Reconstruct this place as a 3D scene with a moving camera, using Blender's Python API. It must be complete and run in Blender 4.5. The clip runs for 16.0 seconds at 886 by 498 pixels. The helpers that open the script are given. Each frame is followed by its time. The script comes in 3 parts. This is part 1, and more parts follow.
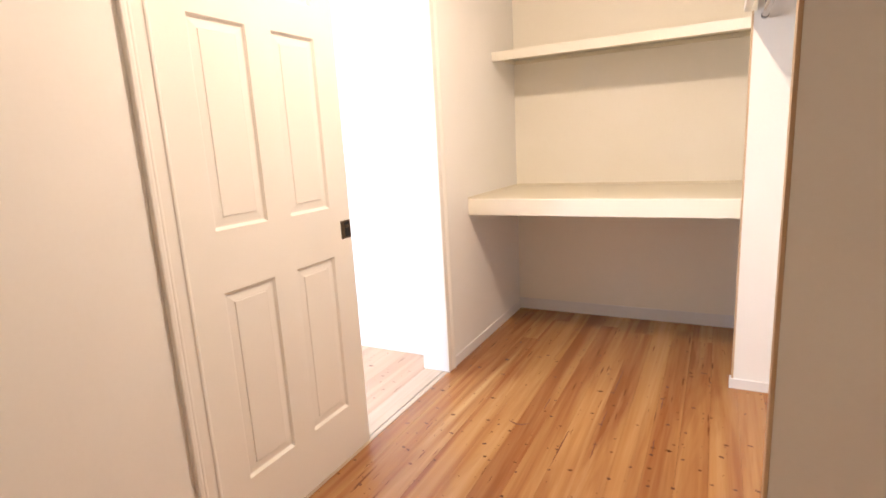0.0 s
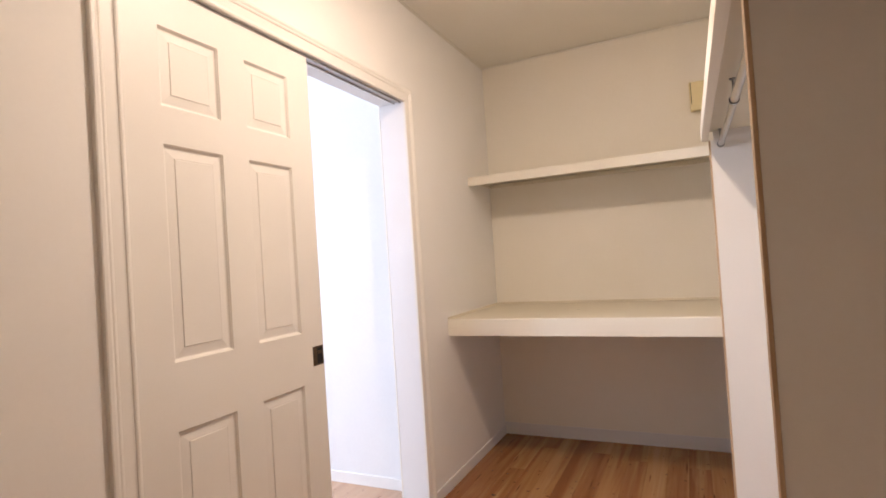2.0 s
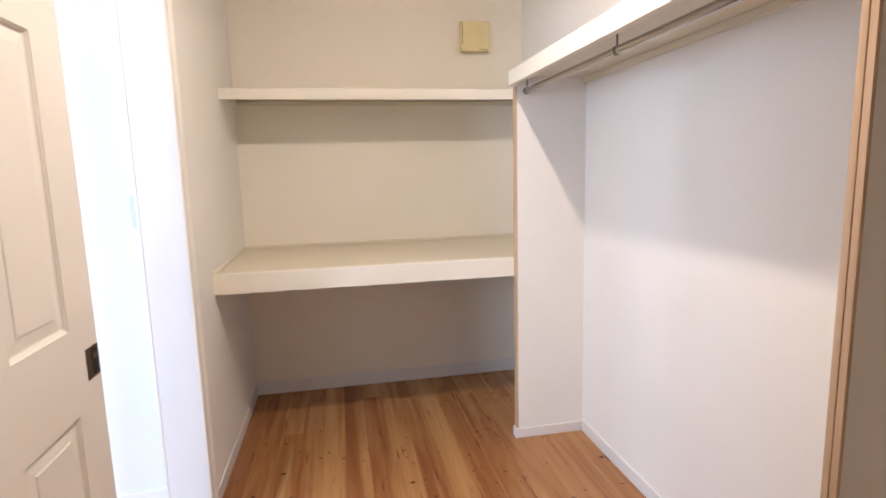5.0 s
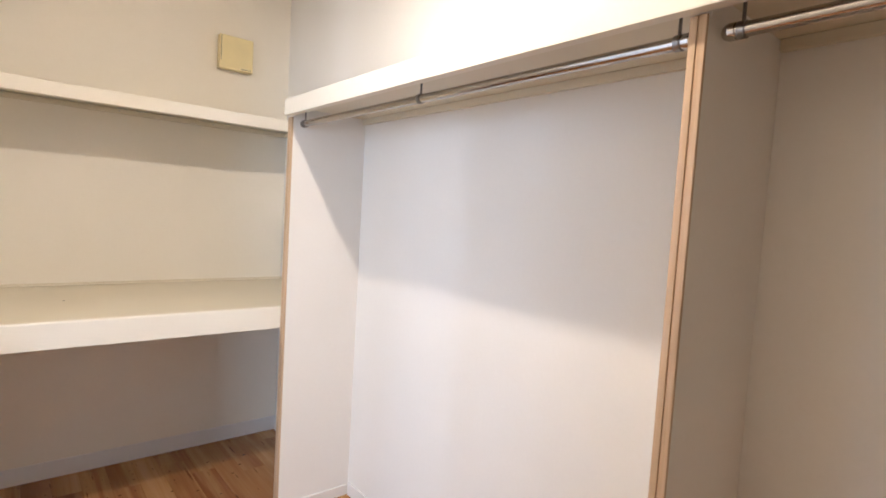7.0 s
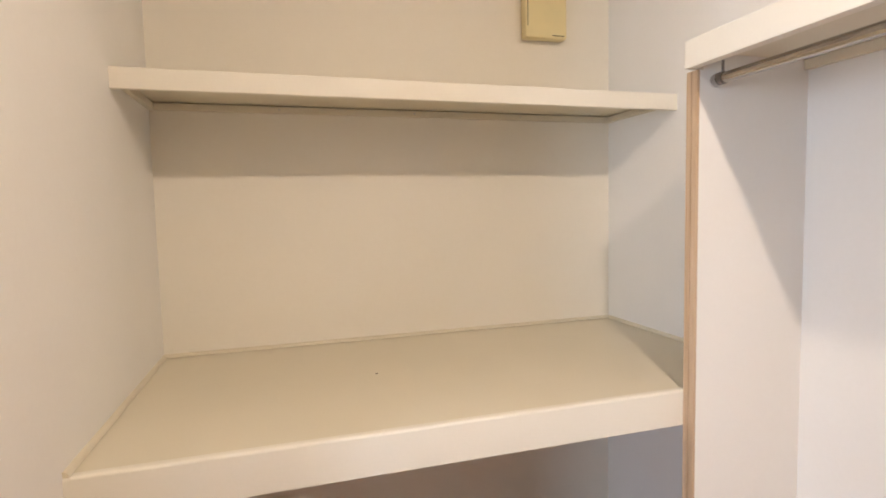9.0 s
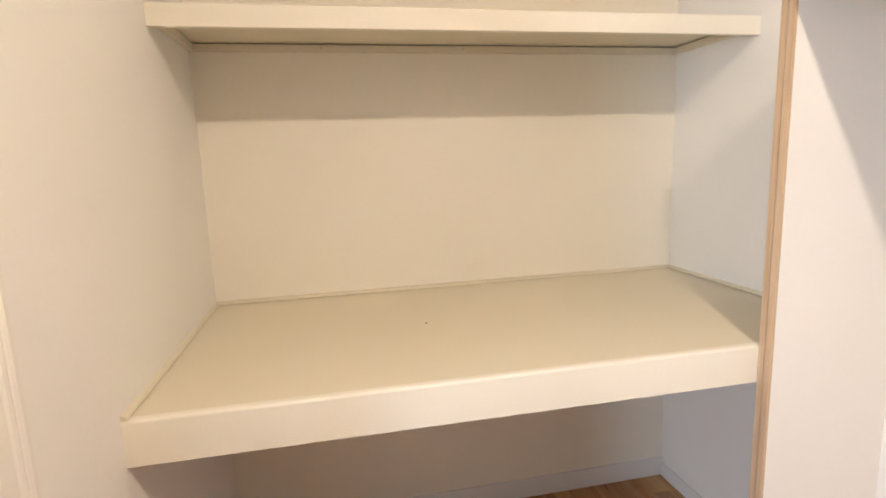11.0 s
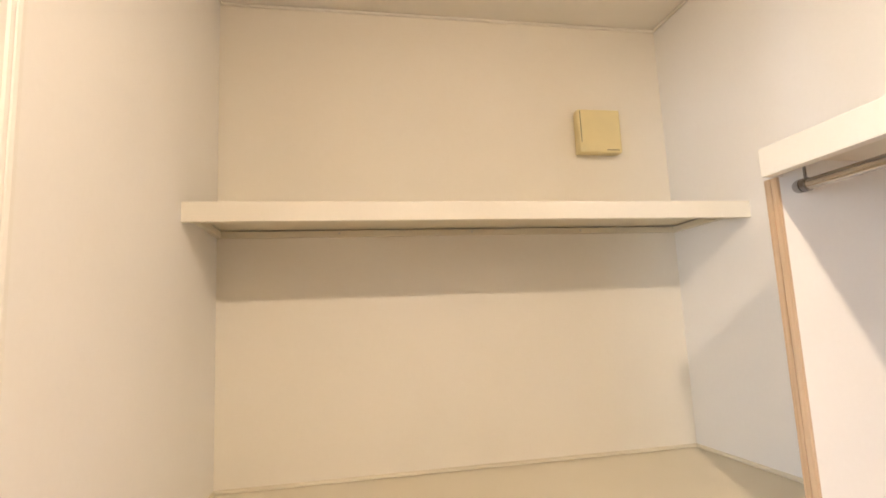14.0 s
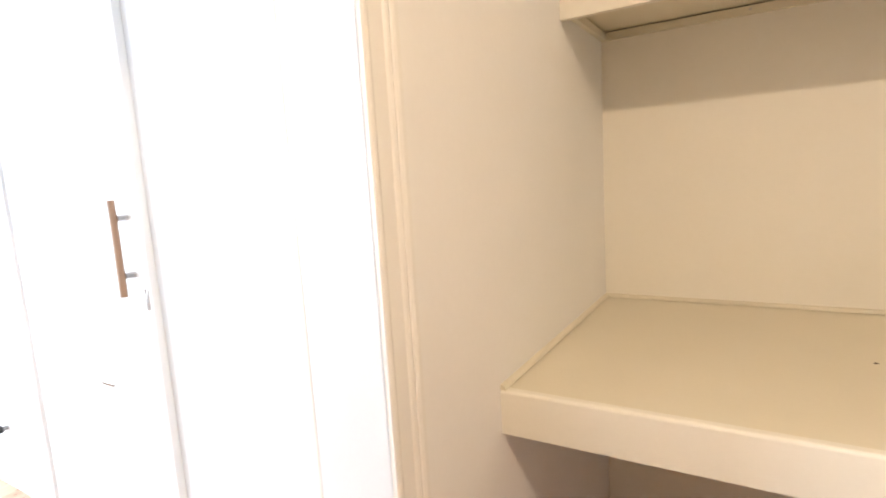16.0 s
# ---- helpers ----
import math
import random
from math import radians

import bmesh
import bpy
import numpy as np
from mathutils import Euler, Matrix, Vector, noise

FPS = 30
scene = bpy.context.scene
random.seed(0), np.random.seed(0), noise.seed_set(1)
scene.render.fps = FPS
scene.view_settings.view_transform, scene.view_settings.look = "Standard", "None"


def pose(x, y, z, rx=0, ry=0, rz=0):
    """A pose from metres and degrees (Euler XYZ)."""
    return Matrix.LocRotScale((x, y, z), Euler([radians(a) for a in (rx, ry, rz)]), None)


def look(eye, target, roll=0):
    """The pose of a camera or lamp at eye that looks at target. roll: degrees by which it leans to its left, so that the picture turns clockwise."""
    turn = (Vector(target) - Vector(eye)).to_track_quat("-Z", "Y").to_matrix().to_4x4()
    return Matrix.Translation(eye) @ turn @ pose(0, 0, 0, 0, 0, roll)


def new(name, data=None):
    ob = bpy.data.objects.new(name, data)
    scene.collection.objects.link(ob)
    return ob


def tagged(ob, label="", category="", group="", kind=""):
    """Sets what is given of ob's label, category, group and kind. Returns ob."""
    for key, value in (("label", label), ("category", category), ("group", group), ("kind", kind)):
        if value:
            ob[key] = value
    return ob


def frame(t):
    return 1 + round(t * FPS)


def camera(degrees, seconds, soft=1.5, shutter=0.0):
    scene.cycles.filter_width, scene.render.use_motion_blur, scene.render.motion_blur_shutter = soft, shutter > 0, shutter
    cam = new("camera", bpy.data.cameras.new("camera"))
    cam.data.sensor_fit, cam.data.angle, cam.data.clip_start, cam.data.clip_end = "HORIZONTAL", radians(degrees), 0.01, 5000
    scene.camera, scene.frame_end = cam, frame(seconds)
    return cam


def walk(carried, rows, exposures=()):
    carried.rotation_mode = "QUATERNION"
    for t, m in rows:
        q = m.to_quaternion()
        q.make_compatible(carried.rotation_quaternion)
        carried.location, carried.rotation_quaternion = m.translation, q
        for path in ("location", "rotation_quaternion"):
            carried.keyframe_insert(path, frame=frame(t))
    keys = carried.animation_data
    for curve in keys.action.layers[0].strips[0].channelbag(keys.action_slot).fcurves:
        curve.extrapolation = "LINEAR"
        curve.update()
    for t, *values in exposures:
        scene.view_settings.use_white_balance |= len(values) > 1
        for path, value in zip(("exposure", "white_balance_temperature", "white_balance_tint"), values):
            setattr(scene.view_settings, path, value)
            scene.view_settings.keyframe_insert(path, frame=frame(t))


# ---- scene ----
cam = camera(80.3, 16.0, soft=1.7, shutter=0.12)
PATH = [
    (0, (-0.021, -0.115, 1.213), (-0.937, 1.62, 0.82), -3.2),
    (0.5, (-0.021, -0.102, 1.22), (-0.933, 1.664, 0.99), -3.3),
    (1, (-0.022, -0.085, 1.228), (-0.916, 1.703, 1.179), -3.5),
    (1.5, (-0.014, -0.065, 1.222), (-0.894, 1.73, 1.28), -4.0),
    (2, (-0.023, -0.061, 1.232), (-0.875, 1.748, 1.272), -3.7),
    (2.5, (-0.032, -0.064, 1.23), (-0.874, 1.75, 1.209), -3.7),
    (3, (-0.127, -0.054, 1.245), (-0.947, 1.758, 1.029), -3.6),
    (3.5, (-0.258, -0.012, 1.237), (-1.181, 1.733, 0.919), -3.8),
    (4, (-0.43, 0.063, 1.294), (-1.145, 1.897, 0.939), -4.1),
    (4.5, (-0.636, 0.108, 1.294), (-0.785, 2.062, 0.896), -3.1),
    (5, (-0.726, 0.23, 1.306), (-0.345, 2.172, 1.017), -1.5),
    (5.2, (-0.739, 0.314, 1.309), (-0.224, 2.23, 1.058), -1.4),
    (7.3, (-0.834, 0.574, 1.322), (0.469, 2.086, 1.196), 3.7),
    (7.5, (-0.845, 0.676, 1.321), (0.322, 2.295, 1.188), 3.0),
    (8, (-0.812, 0.983, 1.359), (0.009, 2.804, 1.279), -0.9),
    (8.5, (-0.838, 1.279, 1.363), (-0.182, 3.167, 1.291), -0.9),
    (9, (-0.863, 1.515, 1.365), (-0.296, 3.427, 1.217), -1.3),
    (9.5, (-0.866, 1.586, 1.358), (-0.407, 3.519, 1.124), -0.9),
    (9.7, (-0.857, 1.592, 1.345), (-0.425, 3.518, 1.024), -1.1),
    (12, (-0.869, 1.595, 1.348), (-0.482, 3.529, 1.017), -2.0),
    (12.5, (-0.871, 1.585, 1.363), (-0.49, 3.546, 1.256), -2.0),
    (13, (-0.875, 1.585, 1.382), (-0.48, 3.541, 1.511), -2.1),
    (13.5, (-0.872, 1.585, 1.396), (-0.484, 3.525, 1.691), -2.4),
    (14, (-0.86, 1.586, 1.4), (-0.484, 3.532, 1.673), -2.6),
    (14.5, (-0.871, 1.589, 1.393), (-0.513, 3.551, 1.548), -2.7),
    (15, (-0.888, 1.609, 1.356), (-0.7, 3.596, 1.228), -2.6),
    (15.5, (-0.845, 1.68, 1.332), (-1.26, 3.628, 1.15), -3.3),
    (16, (-0.836, 1.694, 1.322), (-1.869, 3.384, 1.049), -3.5),
]
# exposure in stops, white balance in kelvin, tint
LOOK = [
    (0.0, 0.42, 6320, 17), (0.5, 0.24, 6320, 18), (1.0, 0.01, 6270, 20), (1.5, -0.16, 6220, 20), (2.0, -0.29, 6195, 19), (2.5, -0.34, 6170, 18), (3.0, -0.34, 6070, 17), (3.5, -0.34, 6020, 16),
    (4.0, -0.36, 5970, 16), (4.5, -0.38, 5930, 18), (5.0, -0.07, 5730, 15), (7.5, 0.00, 5720, 12), (8.0, -0.13, 5960, 14), (8.5, -0.16, 6070, 14), (9.5, -0.03, 6110, 13),
    (12.0, 0.11, 6230, 12), (13.0, 0.09, 6390, 12), (14.0, 0.11, 6510, 13), (15.0, 0.11, 6560, 13), (15.5, 0.13, 6540, 12), (16.0, 0.07, 6510, 12),
]
walk(cam, [(t, look(eye, target, roll)) for t, eye, target, roll in PATH], LOOK)

# ---- world and lights ----
world = bpy.data.worlds.new("sky")
scene.world = world
world.use_nodes = True
wn = world.node_tree
sky = wn.nodes.new("ShaderNodeTexSky")
sky.sky_type, sky.sun_disc = "NISHITA", False
sky.sun_elevation, sky.sun_rotation = radians(45), radians(60)
wn.nodes["Background"].inputs["Strength"].default_value = 0.12
wn.links.new(sky.outputs["Color"], wn.nodes["Background"].inputs["Color"])

LAMP = (-0.40, 1.40, 2.475)
bulb_light = new("bulb_light", bpy.data.lights.new("bulb_light", "POINT"))
bulb_light.location = LAMP
bulb_light.data.energy, bulb_light.data.shadow_soft_size = 15.5, 0.028
bulb_light.data.color = (1.0, 0.80, 0.60)
under_light = new("under_light", bpy.data.lights.new("under_light", "AREA"))
under_light.matrix_world = look(LAMP, (LAMP[0], LAMP[1] + 0.0001, 0.0))
under_light.data.shape, under_light.data.size = "DISK", 0.06
under_light.data.energy, under_light.data.color = 20.5, (1.0, 0.80, 0.60)



def daylight(name, eye, target, w, h, watts):
    lamp = new(name, bpy.data.lights.new(name, "AREA"))
    lamp.data.shape, lamp.data.size, lamp.data.size_y = "RECTANGLE", w, h
    lamp.data.energy, lamp.data.color = watts, (0.75, 0.865, 1.0)
    lamp.matrix_world = look(eye, target)


daylight("window_light", (-1.82, -1.53, 1.25), (-1.82, 2.0, 1.25), 0.62, 1.7, 8.0)
daylight("side_window_light", (-4.93, 1.83, 1.45), (0.0, 1.83, 1.3), 1.08, 1.25, 74.0)
daylight("slit_window_light", (-4.93, 0.86, 1.4), (0.0, 0.86, 1.3), 0.26, 1.6, 34.0)
daylight("far_window_light", (-4.93, -0.55, 1.35), (0.0, 2.8, 0.9), 0.76, 1.05, 92.0)


# ---- materials ----
def nodes_of(name, rough=0.6, metal=0.0):
    m = bpy.data.materials.new(name)
    m.use_nodes = True
    t = m.node_tree
    b = t.nodes["Principled BSDF"]
    b.inputs["Roughness"].default_value = rough
    b.inputs["Metallic"].default_value = metal
    return m, t, b


def add(t, kind, **values):
    n = t.nodes.new("ShaderNode" + kind)
    for k, v in values.items():
        n.inputs[k.replace("_", " ")].default_value = v
    return n


def ramp(t, stops):
    n = t.nodes.new("ShaderNodeValToRGB")
    e = n.color_ramp.elements
    while len(e) < len(stops):
        e.new(0.5)
    for el, (p, c) in zip(e, stops):
        el.position, el.color = p, (*c, 1)
    return n


def bump(t, b, height, strength, distance):
    n = add(t, "Bump", Strength=strength, Distance=distance)
    t.links.new(height, n.inputs["Height"])
    t.links.new(n.outputs["Normal"], b.inputs["Normal"])


def paper(name, a, c, fine=420.0, strength=0.35, rough=0.72):
    """Wallpaper or paint: broad faint mottling, fine embossed grain."""
    m, t, b = nodes_of(name, rough)
    co = t.nodes.new("ShaderNodeTexCoord")
    n1 = add(t, "TexNoise", Scale=2.2, Detail=4.0)
    n2 = add(t, "TexNoise", Scale=fine, Detail=2.0)
    n3 = add(t, "TexNoise", Scale=fine * 0.18, Detail=3.0)
    for n in (n1, n2, n3):
        t.links.new(co.outputs["Object"], n.inputs["Vector"])
    r = ramp(t, [(0.3, a), (0.7, c)])
    mix = add(t, "Math")
    mix.operation = "MULTIPLY_ADD"
    t.links.new(n3.outputs["Fac"], mix.inputs[0])
    mix.inputs[1].default_value = 0.35
    t.links.new(n1.outputs["Fac"], mix.inputs[2])
    sub = add(t, "Math")
    sub.operation = "SUBTRACT"
    sub.inputs[1].default_value = 0.175
    t.links.new(mix.outputs[0], sub.inputs[0])
    t.links.new(sub.outputs[0], r.inputs["Fac"])
    t.links.new(r.outputs["Color"], b.inputs["Base Color"])
    sm = add(t, "Math")
    sm.operation = "ADD"
    t.links.new(n2.outputs["Fac"], sm.inputs[0])
    t.links.new(n3.outputs["Fac"], sm.inputs[1])
    bump(t, b, sm.outputs[0], strength, 0.0006)
    return m


def plain(name, colour, rough=0.5, metal=0.0, vary=0.06, scale=60.0, strength=0.1):
    m, t, b = nodes_of(name, rough, metal)
    co = t.nodes.new("ShaderNodeTexCoord")
    n = add(t, "TexNoise", Scale=scale, Detail=4.0)
    t.links.new(co.outputs["Object"], n.inputs["Vector"])
    r = ramp(t, [(0.3, [v * (1 - vary) for v in colour]), (0.7, [min(1, v * (1 + vary)) for v in colour])])
    t.links.new(n.outputs["Fac"], r.inputs["Fac"])
    t.links.new(r.outputs["Color"], b.inputs["Base Color"])
    bump(t, b, n.outputs["Fac"], strength, 0.0005)
    return m


def timber(name, stops, along=(14.0, 0.8, 14.0), rough=0.5, knots=0.0, spread=0.0):
    """Wood with grain along the object's y (or as `along` scales it), with knots and resin streaks."""
    m, t, b = nodes_of(name, rough)
    co = t.nodes.new("ShaderNodeTexCoord")
    info = t.nodes.new("ShaderNodeObjectInfo")
    off = add(t, "VectorMath")
    off.operation = "SCALE"
    off.inputs[0].default_value = (13.7, 41.3, 7.9)
    t.links.new(info.outputs["Random"], off.inputs["Scale"])
    pos = add(t, "VectorMath")
    pos.operation = "ADD"
    t.links.new(co.outputs["Object"], pos.inputs[0])
    t.links.new(off.outputs[0], pos.inputs[1])
    st = add(t, "VectorMath")
    st.operation = "MULTIPLY"
    st.inputs[1].default_value = along
    t.links.new(pos.outputs[0], st.inputs[0])
    n1 = add(t, "TexNoise", Scale=1.0, Detail=5.0, Roughness=0.55, Distortion=0.6)
    t.links.new(st.outputs[0], n1.inputs["Vector"])
    n2 = add(t, "TexNoise", Scale=7.0, Detail=4.0, Roughness=0.6)
    t.links.new(st.outputs[0], n2.inputs["Vector"])
    fac = add(t, "Math")
    fac.operation = "MULTIPLY_ADD"
    t.links.new(n2.outputs["Fac"], fac.inputs[0])
    fac.inputs[1].default_value = 0.35 if not knots else 0.15
    t.links.new(n1.outputs["Fac"], fac.inputs[2])
    tone = add(t, "Math")
    tone.operation = "MULTIPLY_ADD"
    t.links.new(info.outputs["Random"], tone.inputs[0])
    tone.inputs[1].default_value = spread
    t.links.new(fac.outputs[0], tone.inputs[2])
    r = ramp(t, stops)
    sub = add(t, "Math")
    sub.operation = "SUBTRACT"
    sub.inputs[1].default_value = (0.175 if not knots else 0.075) + spread / 2
    t.links.new(tone.outputs[0], sub.inputs[0])
    t.links.new(sub.outputs[0], r.inputs["Fac"])
    colour = r.outputs["Color"]
    if knots:
        red = add(t, "VectorMath")
        red.operation = "MULTIPLY"
        red.inputs[1].default_value = (7.0, 0.45, 1.0)
        t.links.new(pos.outputs[0], red.inputs[0])
        rn = add(t, "TexNoise", Scale=1.0, Detail=5.0, Roughness=0.6, Distortion=0.7)
        t.links.new(red.outputs[0], rn.inputs["Vector"])
        rm = add(t, "MapRange")
        rm.inputs["From Min"].default_value, rm.inputs["From Max"].default_value, rm.inputs["To Max"].default_value = 0.47, 0.68, 0.95
        t.links.new(rn.outputs["Fac"], rm.inputs["Value"])
        mx = t.nodes.new("ShaderNodeMix")
        mx.data_type = "RGBA"
        t.links.new(rm.outputs[0], mx.inputs[0])
        t.links.new(colour, mx.inputs[6])
        mx.inputs[7].default_value = (*[v * 0.92 for v in stops[0][1]], 1)
        colour = mx.outputs[2]
        for sx, sy, size, soft, seen, dark in ((4.0, 3.2, 0.012, 0.020, knots * 0.5, (0.15, 0.052, 0.019)),
                                              (26.0, 1.8, 0.035, 0.085, knots * 1.0, (0.17, 0.056, 0.019)),
                                              (34.0, 2.6, 0.030, 0.070, knots * 1.0, (0.13, 0.044, 0.016)),
                                              (8.0, 12.0, 0.034, 0.050, knots * 1.3, (0.085, 0.030, 0.013)),
                                              (15.0, 21.0, 0.036, 0.070, knots * 0.8, (0.12, 0.042, 0.017))):
            sc = add(t, "VectorMath")
            sc.operation = "MULTIPLY"
            sc.inputs[1].default_value = (sx, sy, 1.0)
            wob = add(t, "TexNoise", Scale=70.0, Detail=3.0)
            t.links.new(pos.outputs[0], wob.inputs["Vector"])
            wv = add(t, "VectorMath")
            wv.operation = "MULTIPLY_ADD"
            t.links.new(wob.outputs["Color"], wv.inputs[0])
            wv.inputs[1].default_value = (0.16, 0.16, 0.0)
            t.links.new(pos.outputs[0], sc.inputs[0])
            t.links.new(sc.outputs[0], wv.inputs[2])
            flat = add(t, "VectorMath")
            flat.operation = "MULTIPLY"
            flat.inputs[1].default_value = (1, 1, 0)
            t.links.new(wv.outputs[0], flat.inputs[0])
            v = t.nodes.new("ShaderNodeTexVoronoi")
            v.voronoi_dimensions = "2D"
            v.inputs["Scale"].default_value = 1.0
            t.links.new(flat.outputs[0], v.inputs["Vector"])
            near = add(t, "MapRange")
            near.inputs["From Min"].default_value = size + soft
            near.inputs["From Max"].default_value = size
            sep = t.nodes.new("ShaderNodeSeparateColor")
            t.links.new(v.outputs["Color"], sep.inputs[0])
            grow = add(t, "MapRange")
            grow.inputs["To Min"].default_value, grow.inputs["To Max"].default_value = 0.55, 2.2
            t.links.new(sep.outputs[1], grow.inputs["Value"])
            ratio = add(t, "Math")
            ratio.operation = "MULTIPLY"
            t.links.new(v.outputs["Distance"], ratio.inputs[0])
            t.links.new(grow.outputs[0], ratio.inputs[1])
            t.links.new(ratio.outputs[0], near.inputs["Value"])
            pick = add(t, "Math")
            pick.operation = "LESS_THAN"
            pick.inputs[1].default_value = seen
            t.links.new(sep.outputs[0], pick.inputs[0])
            both = add(t, "Math")
            both.operation = "MULTIPLY"
            t.links.new(near.outputs[0], both.inputs[0])
            t.links.new(pick.outputs[0], both.inputs[1])
            mx = t.nodes.new("ShaderNodeMix")
            mx.data_type = "RGBA"
            t.links.new(both.outputs[0], mx.inputs[0])
            t.links.new(colour, mx.inputs[6])
            mx.inputs[7].default_value = (*dark, 1)
            colour = mx.outputs[2]
    t.links.new(colour, b.inputs["Base Color"])
    bump(t, b, n2.outputs["Fac"], 0.12, 0.0006)
    return m


M_PAPER = paper("white_wallpaper", (0.855, 0.835, 0.785), (0.885, 0.865, 0.82))
M_CREAM = paper("cream_wallpaper", (0.875, 0.828, 0.72), (0.90, 0.855, 0.755))
M_HALL = paper("hall_wallpaper", (0.745, 0.75, 0.755), (0.785, 0.79, 0.795))
M_CEIL = paper("ceiling_paper", (0.82, 0.79, 0.70), (0.85, 0.82, 0.74), fine=300)
M_SHELF = paper("cream_shelf_paint", (0.83, 0.79, 0.68), (0.86, 0.82, 0.72), fine=700, strength=0.15, rough=0.5)
M_BOARD = paper("cream_laminate", (0.735, 0.675, 0.525), (0.77, 0.71, 0.565), fine=700, strength=0.12, rough=0.42)
M_PAINT = paper("white_satin_paint", (0.83, 0.805, 0.74), (0.86, 0.835, 0.775), fine=900, strength=0.08, rough=0.42)
M_BASE = paper("white_skirting_paint", (0.79, 0.775, 0.75), (0.82, 0.805, 0.785), fine=900, strength=0.06, rough=0.45)
M_PLASTER = plain("plaster_core", (0.6, 0.58, 0.54), 0.9)
M_PINE = timber("oiled_pine_plank", [(0.28, (0.28, 0.101, 0.032)), (0.42, (0.395, 0.186, 0.062)), (0.56, (0.455, 0.236, 0.085)), (0.74, (0.54, 0.318, 0.131))],
                along=(11.0, 0.45, 11.0), rough=0.27, knots=0.2, spread=0.07)
# hall planks: paler and less saturated than the closet's
M_PINE_HALL = timber("pale_pine_plank", [(0.22, (0.45, 0.28, 0.175)), (0.5, (0.51, 0.335, 0.22)), (0.78, (0.57, 0.40, 0.28))],
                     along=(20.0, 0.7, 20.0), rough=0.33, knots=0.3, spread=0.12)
M_TRIM = timber("clear_pine_edging", [(0.25, (0.46, 0.31, 0.18)), (0.5, (0.57, 0.41, 0.26)), (0.75, (0.65, 0.49, 0.325))], along=(60.0, 60.0, 2.0), rough=0.28)
M_SILL = timber("pale_wood_sill", [(0.25, (0.46, 0.35, 0.25)), (0.5, (0.52, 0.41, 0.30)), (0.75, (0.58, 0.47, 0.36))], along=(40.0, 1.2, 40.0), rough=0.5)
M_BAR = timber("turned_wood_bar", [(0.25, (0.24, 0.14, 0.085)), (0.5, (0.32, 0.20, 0.125)), (0.75, (0.40, 0.26, 0.17))], along=(60.0, 60.0, 3.0), rough=0.4)
M_SUB = plain("dark_subfloor", (0.06, 0.035, 0.02), 0.9)
M_STEEL = plain("brushed_steel", (0.48, 0.455, 0.43), 0.13, 1.0, vary=0.05, scale=200)
M_DARKSTEEL = plain("dark_steel", (0.27, 0.26, 0.25), 0.28, 1.0)
M_BRONZE = plain("antique_bronze", (0.16, 0.115, 0.075), 0.38, 1.0, vary=0.25, scale=120)
M_BLACK = plain("black_recess", (0.012, 0.011, 0.01), 0.6)
M_TRACK = plain("grey_aluminium", (0.48, 0.46, 0.44), 0.45, 1.0)
M_YELLOW = plain("aged_cream_plastic", (0.80, 0.69, 0.38), 0.42, vary=0.03, scale=12)
M_SWITCH = plain("ivory_plastic", (0.62, 0.65, 0.61), 0.4, vary=0.02)
M_KNOT = plain("dark_pine_knot", (0.105, 0.036, 0.013), 0.6, vary=0.5, scale=180)
M_KNOT.node_tree.nodes["Principled BSDF"].inputs["Specular IOR Level"].default_value = 0.12
M_RESIN = plain("resin_streak", (0.15, 0.050, 0.017), 0.6, vary=0.4, scale=150)
M_RESIN.node_tree.nodes["Principled BSDF"].inputs["Specular IOR Level"].default_value = 0.15
M_MARK = plain("dark_speck", (0.08, 0.06, 0.04), 0.8)
M_FRAMEW = paper("white_gloss_paint", (0.785, 0.785, 0.785), (0.815, 0.815, 0.815), fine=900, strength=0.06, rough=0.42)

M_GLOW, gt, gb = nodes_of("lit_bulb_glass", 0.3)
gb.inputs["Emission Color"].default_value = (1.0, 0.80, 0.58, 1)
gb.inputs["Emission Strength"].default_value = 4.0
M_GLASS, gt, gb = nodes_of("window_glass", 0.02)
gb.inputs["Transmission Weight"].default_value = 1.0
gb.inputs["IOR"].default_value = 1.45


# ---- mesh helpers ----
def block(bm, x0, x1, y0, y1, z0, z1, bevel=0.0):
    made = bmesh.ops.create_cube(bm, size=1.0)["verts"]
    for v in made:
        v.co = Vector(((x0 + x1) / 2 + v.co.x * (x1 - x0), (y0 + y1) / 2 + v.co.y * (y1 - y0), (z0 + z1) / 2 + v.co.z * (z1 - z0)))
    if bevel:
        edges = {e for v in made for e in v.link_edges}
        bmesh.ops.bevel(bm, geom=list(edges), offset=bevel, segments=2, profile=0.6, affect="EDGES")
    return bm


def tube(bm, a, b, r, n=20, r2=None):
    a, b = Vector(a), Vector(b)
    m = Matrix.Translation((a + b) / 2) @ (b - a).to_track_quat("Z", "Y").to_matrix().to_4x4()
    bmesh.ops.create_cone(bm, cap_ends=True, segments=n, radius1=r, radius2=r if r2 is None else r2, depth=(b - a).length, matrix=m)
    return bm


def ball(bm, c, r, squash=1.0):
    bmesh.ops.create_uvsphere(bm, u_segments=24, v_segments=14, radius=r, matrix=Matrix.Translation(c) @ Matrix.Diagonal((1, 1, squash, 1)))
    return bm


def mesh_of(name, bm, material, smooth=False):
    bmesh.ops.recalc_face_normals(bm, faces=bm.faces)
    me = bpy.data.meshes.new(name)
    bm.to_mesh(me)
    bm.free()
    me.materials.append(material)
    if smooth:
        for p in me.polygons:
            p.use_smooth = True
        me.set_sharp_from_angle(angle=radians(40))
    return me


